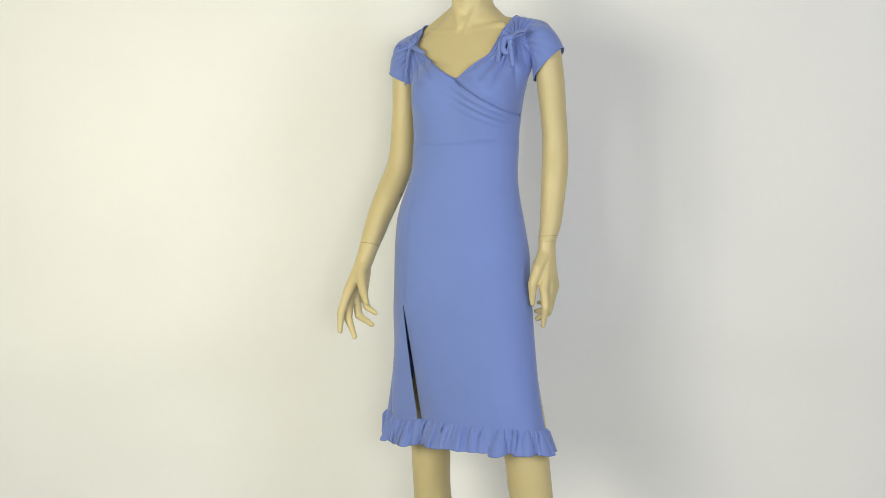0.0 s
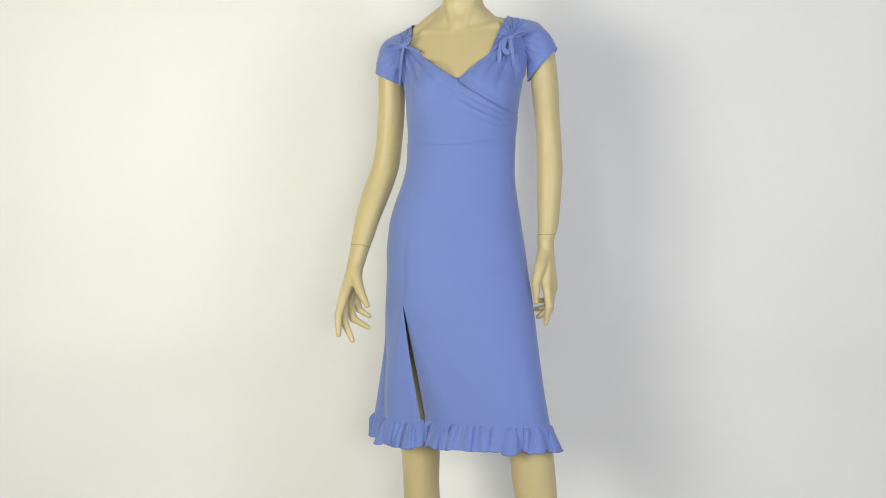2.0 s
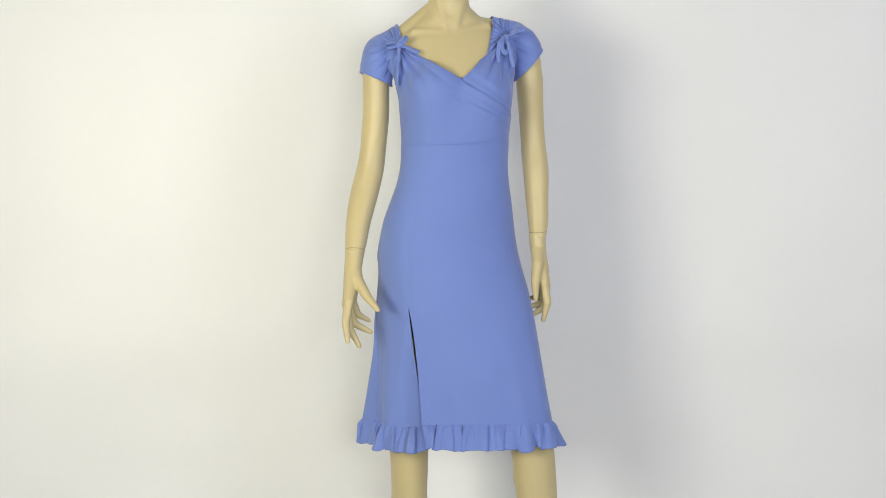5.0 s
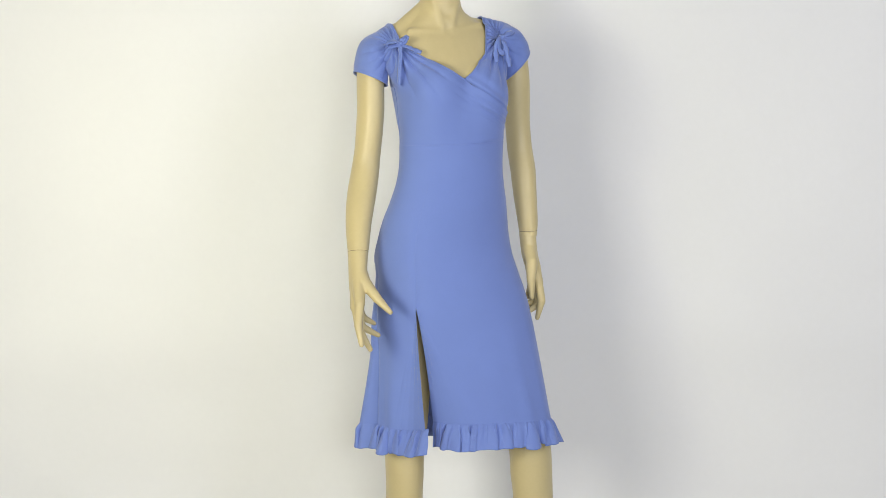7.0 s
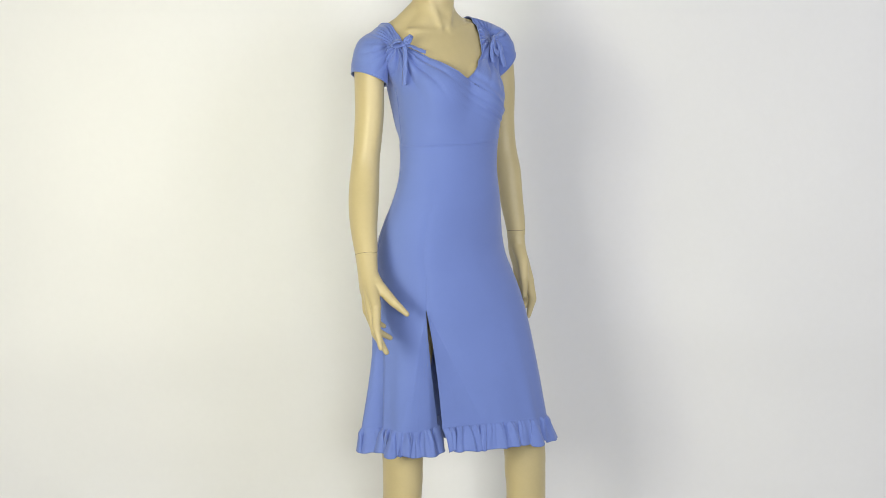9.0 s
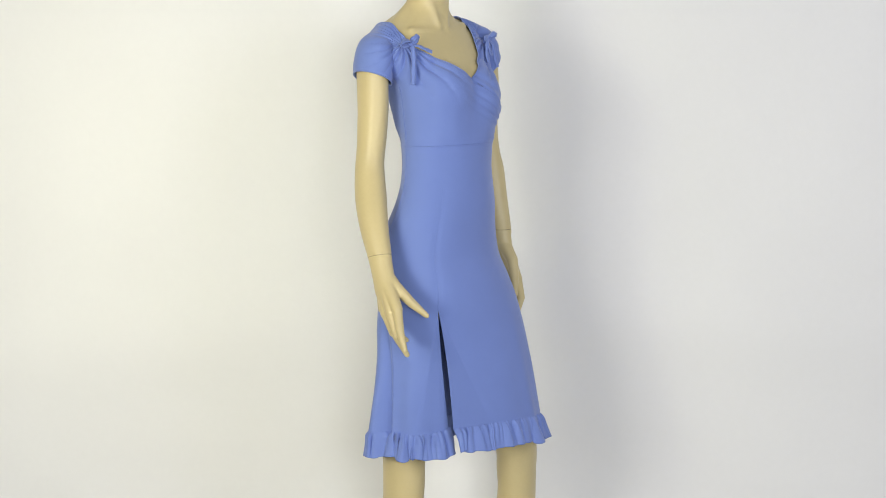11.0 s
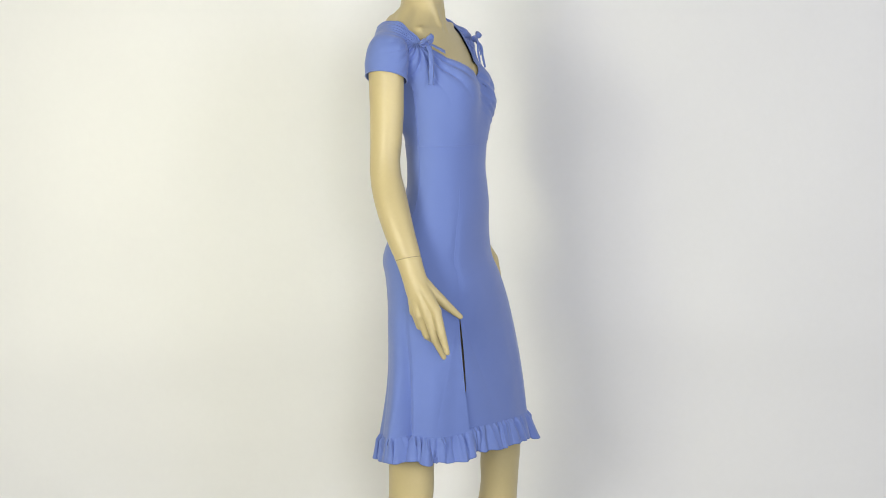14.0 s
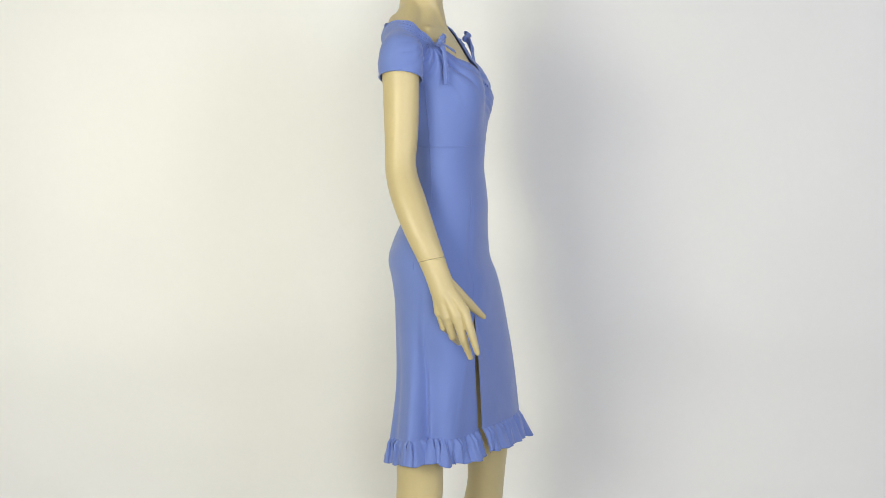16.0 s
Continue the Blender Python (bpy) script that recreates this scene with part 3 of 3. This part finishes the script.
    for key, (name, label) in labels.items():
        b2 = bm.copy()
        drop = []
        for f, g in zip(b2.faces, bm.faces):
            k = names[g.index]
            keep = k == key
            if key == "under" and k == "wrap":
                keep = inside(g.calc_center_median(), "wrap_low")
            if not keep:
                drop.append(f)
        if key in ("wrap", "under"):
            b2.normal_update()
            for v in b2.verts:
                d = (v.co - WRAP_A).dot(wrap_up)
                along = (v.co - WRAP_A).dot(wrap_dir) / (WRAP_B - WRAP_A).length
                ends = min(1, max(0, (0.090 - v.co.x) / 0.035))
                if key == "wrap":
                    # the overlying edge stands proud; two or three folds run beside it towards the side seam
                    lift = 0.0030 * math.exp(-(d / 0.05) ** 2) * min(1, max(0, along * 3))
                    fan = min(1, max(0, (along - 0.38) * 2.0)) * ends
                    for at, deep in ((-0.012, 0.0046), (-0.026, 0.0054), (-0.043, 0.0022)):
                        line = at * (1.45 - 0.62 * along) - 0.006 * math.sin(3.0 * along)
                        lift -= 0.85 * fan * deep * (math.exp(-((d - line) / 0.0032) ** 2) - 0.55 * math.exp(-((d - line - 0.006) / 0.005) ** 2))
                    low = v.co.z - WAIST
                    lift += 0.0016 * ends * math.exp(-((low - 0.012 - 0.05 * (v.co.x + 0.03)) / 0.004) ** 2) * min(1, max(0, (v.co.x + 0.06) * 10))
                else:
                    lift = -0.0016 if d < 0.003 else 0.0018 * ends * math.sin((v.co.x * 0.7 + v.co.z) * 200) * math.exp(-((d - 0.012) / 0.02) ** 2)
                v.co += v.normal * lift
        b2.normal_update()
        facing = {v: v.normal.copy() for v in b2.verts}
        bmesh.ops.delete(b2, geom=drop, context="FACES")
        edge = sorted((v.co.copy() for v in b2.verts if v.is_boundary and abs((v.co - WRAP_A).dot(wrap_up)) < 0.004 and v.co.y < 0.06 and v.co.x < 0.086),
                      key=lambda c: (c - WRAP_A).dot(wrap_dir)) if key == "wrap" else []
        normals = [facing[v] for v in b2.verts]
        panel = part(name, b2, JERSEY, dress, label)
        panel.data.normals_split_custom_set_from_vertices(normals)
        if edge:
            part("wrap_hem", cord(smooth_line(edge, 70), 0.0013), JERSEY, dress, "turned edge of the crossed panel")
    for line in loops:
        if len(line) > 30:
            part("binding", cord(smooth_line(line, len(line) // 2), 0.0015), JERSEY, dress, "narrow turned hem")
    bm.free()


build_bodice()


def front_y(x, z):
    """How far forward the body reaches at a place."""
    return min(v.co.y for v in CORE.vertices if abs(v.co.x - x) < 0.005 and abs(v.co.z - z) < 0.005)


def side_seams():
    """The seam down the right side, from the armhole over the waist to the hip."""
    cloth = np.array([v.co for o in dress.children if o.name in ("bodice_back", "wrap_panel") for v in o.data.vertices])
    line = []
    for z in np.linspace(1.325, WAIST + 0.004, 26):
        y = 0.074 - 0.010 * (1.325 - z) / 0.13
        near = cloth[(abs(cloth[:, 1] - y) < 0.005) & (abs(cloth[:, 2] - z) < 0.005) & (cloth[:, 0] > -0.175)]
        line.append((near[:, 0].min() + 0.0004, y, z))
    part("bodice_seam", cord(smooth_line(line, 30), 0.0009), JERSEY, dress)
    part("hip_seam", cord(skirt(np.full(40, radians(171)), np.linspace(0, 0.42, 40), 0.0002), 0.0008), JERSEY, dress)


side_seams()


def neckline_shading():
    """Shade as dark shapes: a spot in the point of the neckline and three small creases beside it."""
    bm = bmesh.new()
    ball(bm, (-0.0305, front_y(-0.0305, 1.341) - 0.0012, 1.3415), (0.0042, 0.0022, 0.0036))
    part("hook", bm, NECKLINE_DARK, dress, "dark spot standing in for shade in the neckline")
    for k, (dx, dz) in enumerate(((0.003, -0.008), (0.0095, -0.0125), (0.0155, -0.0165))):
        x, z = -0.0305 + dx, 1.3435 + dz
        bm = bmesh.new()
        ball(bm, (x, front_y(x, z) - 0.0092, z), (0.0024, 0.0008, 0.0007), Matrix.Rotation(radians(32), 4, "Y"))
        part("stitch", bm, NECKLINE_DARK, dress)


neckline_shading()


def ribbon(points, width, face, twist=0.0, n=26):
    """A flat folded strip along smooth points; face: the way its flat side looks."""
    pts = [Vector(p) for p in smooth_rows(points, n)]
    bm = bmesh.new()
    rows = []
    for i, p in enumerate(pts):
        t = (pts[min(i + 1, n - 1)] - pts[max(i - 1, 0)]).normalized()
        side = t.cross(Vector(face)).normalized()
        side = Matrix.Rotation(twist * i / n, 3, t) @ side
        nor = side.cross(t)
        w = width * (1 - 0.15 * math.sin(i * 0.9)) * (0.75 + 0.25 * min(1, i / 4))
        rows.append([bm.verts.new(p + side * w * 0.5 * a + nor * 0.0014 * b) for a, b in ((-1, 0), (-0.5, 1), (0, 0.5), (0.5, 1), (1, 0), (0.5, -1), (0, -0.5), (-0.5, -1))])
    for a, b in zip(rows, rows[1:]):
        for j in range(8):
            k = (j + 1) % 8
            bm.faces.new((a[j], a[k], b[k], b[j]))
    bm.faces.new(rows[0][::-1])
    bm.faces.new(rows[-1])
    return bm


def bow(knot, loops, tails):
    """A small tie: each strip is given as offsets from the knot."""
    ob = tagged(new("bow"), "tied blue jersey ribbon")
    ob.parent = dress
    ob.location = knot
    bm = bmesh.new()
    ball(bm, (0, -0.004, 0), (0.008, 0.007, 0.0075))
    ball(bm, (0.003, -0.006, 0.003), (0.006, 0.006, 0.005))
    part("knot", bm, JERSEY, ob)
    for pts, face in loops:
        part("loop", ribbon(pts, 0.0125, face, 0.25), JERSEY, ob)
    for pts, face in tails:
        part("tail", ribbon(pts, 0.0108, face, 0.3), JERSEY, ob)


bow(BOWS[0],
    [([(0, -0.003, 0), (-0.012, -0.010, 0.007), (-0.028, -0.010, 0.004), (-0.030, -0.002, -0.004), (-0.015, -0.005, -0.003), (0, -0.004, 0)], (0, -0.6, 0.8)),
     ([(0, -0.003, 0), (0.010, -0.011, 0.008), (0.014, -0.012, 0.017), (0.006, -0.008, 0.010), (0, -0.003, 0)], (0, -0.8, 0.6))],
    [([(0, -0.004, 0), (0.014, -0.013, -0.004), (0.028, -0.022, -0.011), (0.042, -0.029, -0.017)], (0, -0.7, 0.7)),
     ([(0, -0.004, 0), (-0.001, -0.013, -0.016), (-0.004, -0.017, -0.045), (-0.007, -0.018, -0.088)], (-0.7, -0.8, 0))])
bow(BOWS[1],
    [([(0, -0.003, 0), (0.014, -0.010, 0.010), (0.026, -0.006, 0.014), (0.032, 0.002, 0.013), (0.020, -0.005, 0.006), (0, -0.003, 0)], (0, -0.6, 0.8)),
     ([(0, -0.004, 0), (-0.010, -0.016, -0.004), (-0.012, -0.022, -0.024), (-0.002, -0.022, -0.034), (0.004, -0.014, -0.016), (0, -0.003, 0)], (0.5, -0.9, 0))],
    [([(0, -0.004, 0), (-0.014, -0.018, -0.006), (-0.021, -0.022, -0.028), (-0.021, -0.027, -0.054)], (0.2, -1, 0.1)),
     ([(0, -0.004, 0), (0.003, -0.020, -0.016), (0.008, -0.022, -0.040), (0.012, -0.026, -0.064)], (0.2, -1, 0))])


# ---- what moves: the mannequin turns on the spot, the edges of the slit sway ----
TURN = [(t, -21.58 + 6.166 * t) for t in (0.0, 2.0, 4.0, 6.0, 8.0, 10.0, 12.0, 14.0, 16.0)]
PIVOT = Matrix.Translation((0.0113, -0.0063, 0))      # from the turntable's axis to the figure's own origin
TWIST = Matrix(((1, 0, 0, 0), (0.032, 1, 0, 0), (0, 0, 1, 0), (0, 0, 0, 1)))      # one side of the body stands a little ahead of the other


# seconds, front flap, back flap: degrees outwards
SWAY = [(0.0, -15, -8), (0.2, -18, -14), (0.4, -10, -8), (0.5, -26, -8), (0.6, -24, -10), (0.75, 25, -16), (0.9, 88, -20), (1.0, 104, -20), (1.2, -14, -16), (1.4, 6, -12), (1.6, -26, -14), (1.8, -34, -14), (2.0, -22, -14),
        (2.1, -18, -16), (2.4, -30, -10), (2.7, -26, -10), (3.0, -28, -8), (3.3, -28, -8), (3.5, -30, -10), (3.9, -38, -12), (4.0, -28, -4), (4.1, -10, 2), (4.2, -8, -12),
        (4.8, 22, -8), (5.4, -4, -12), (6.0, 8, -6), (6.3, -4, -16), (6.5, -14, -16), (6.7, -10, -14), (6.9, -10, 2), (7.0, -20, 22), (7.1, -26, 28), (7.3, -10, 6),
        (7.5, 2, -10), (7.7, 48, -2), (7.9, -5, 15), (8.0, 0, 5), (8.1, 8, -15), (8.3, -10, 6), (8.5, 30, -4), (8.7, 45, 3), (8.9, 8, -16), (9.0, 12, -20),
        (9.2, 25, -14), (9.8, 5, 2), (10.5, 15, -10), (11.0, 8, -12), (11.3, 14, -16), (11.5, -8, 14), (11.6, -10, 14), (11.9, 3, -12), (12.2, 12, -14), (12.5, -5, 9),
        (12.8, 5, 0), (13.1, 6, -12), (13.5, 3, -12), (13.7, 5, -6), (14.0, -3, 4), (14.3, 0, -2), (14.6, 4, -6), (15.0, 1, -10), (15.5, 3, -13), (15.8, 3, -5), (16.0, 3, -5)]


def twist_body():
    for ob in (figure, *dress.children_recursive):
        if ob.data:
            ob.data.transform(TWIST)
        ob.location = TWIST @ ob.location


def motions():
    twist_body()
    rows = [(t, pose(0.0557, 0, 0, 0, 0, a) @ PIVOT) for t, a in TURN]
    for thing in (figure, dress):
        walk(thing, rows)
    for i, (top, sign, chain) in enumerate(FLAPS):
        place = Matrix.Translation(TWIST @ top)
        turns = [Matrix() for _ in SWAY]
        for strip, axis in chain:
            turns = [m @ Matrix.Rotation(radians(sign * r[1 + i] * 1.5 / len(chain)), 4, TWIST @ axis) for m, r in zip(turns, SWAY)]
            walk(strip, [(r[0], place @ m) for m, r in zip(turns, SWAY)])


motions()
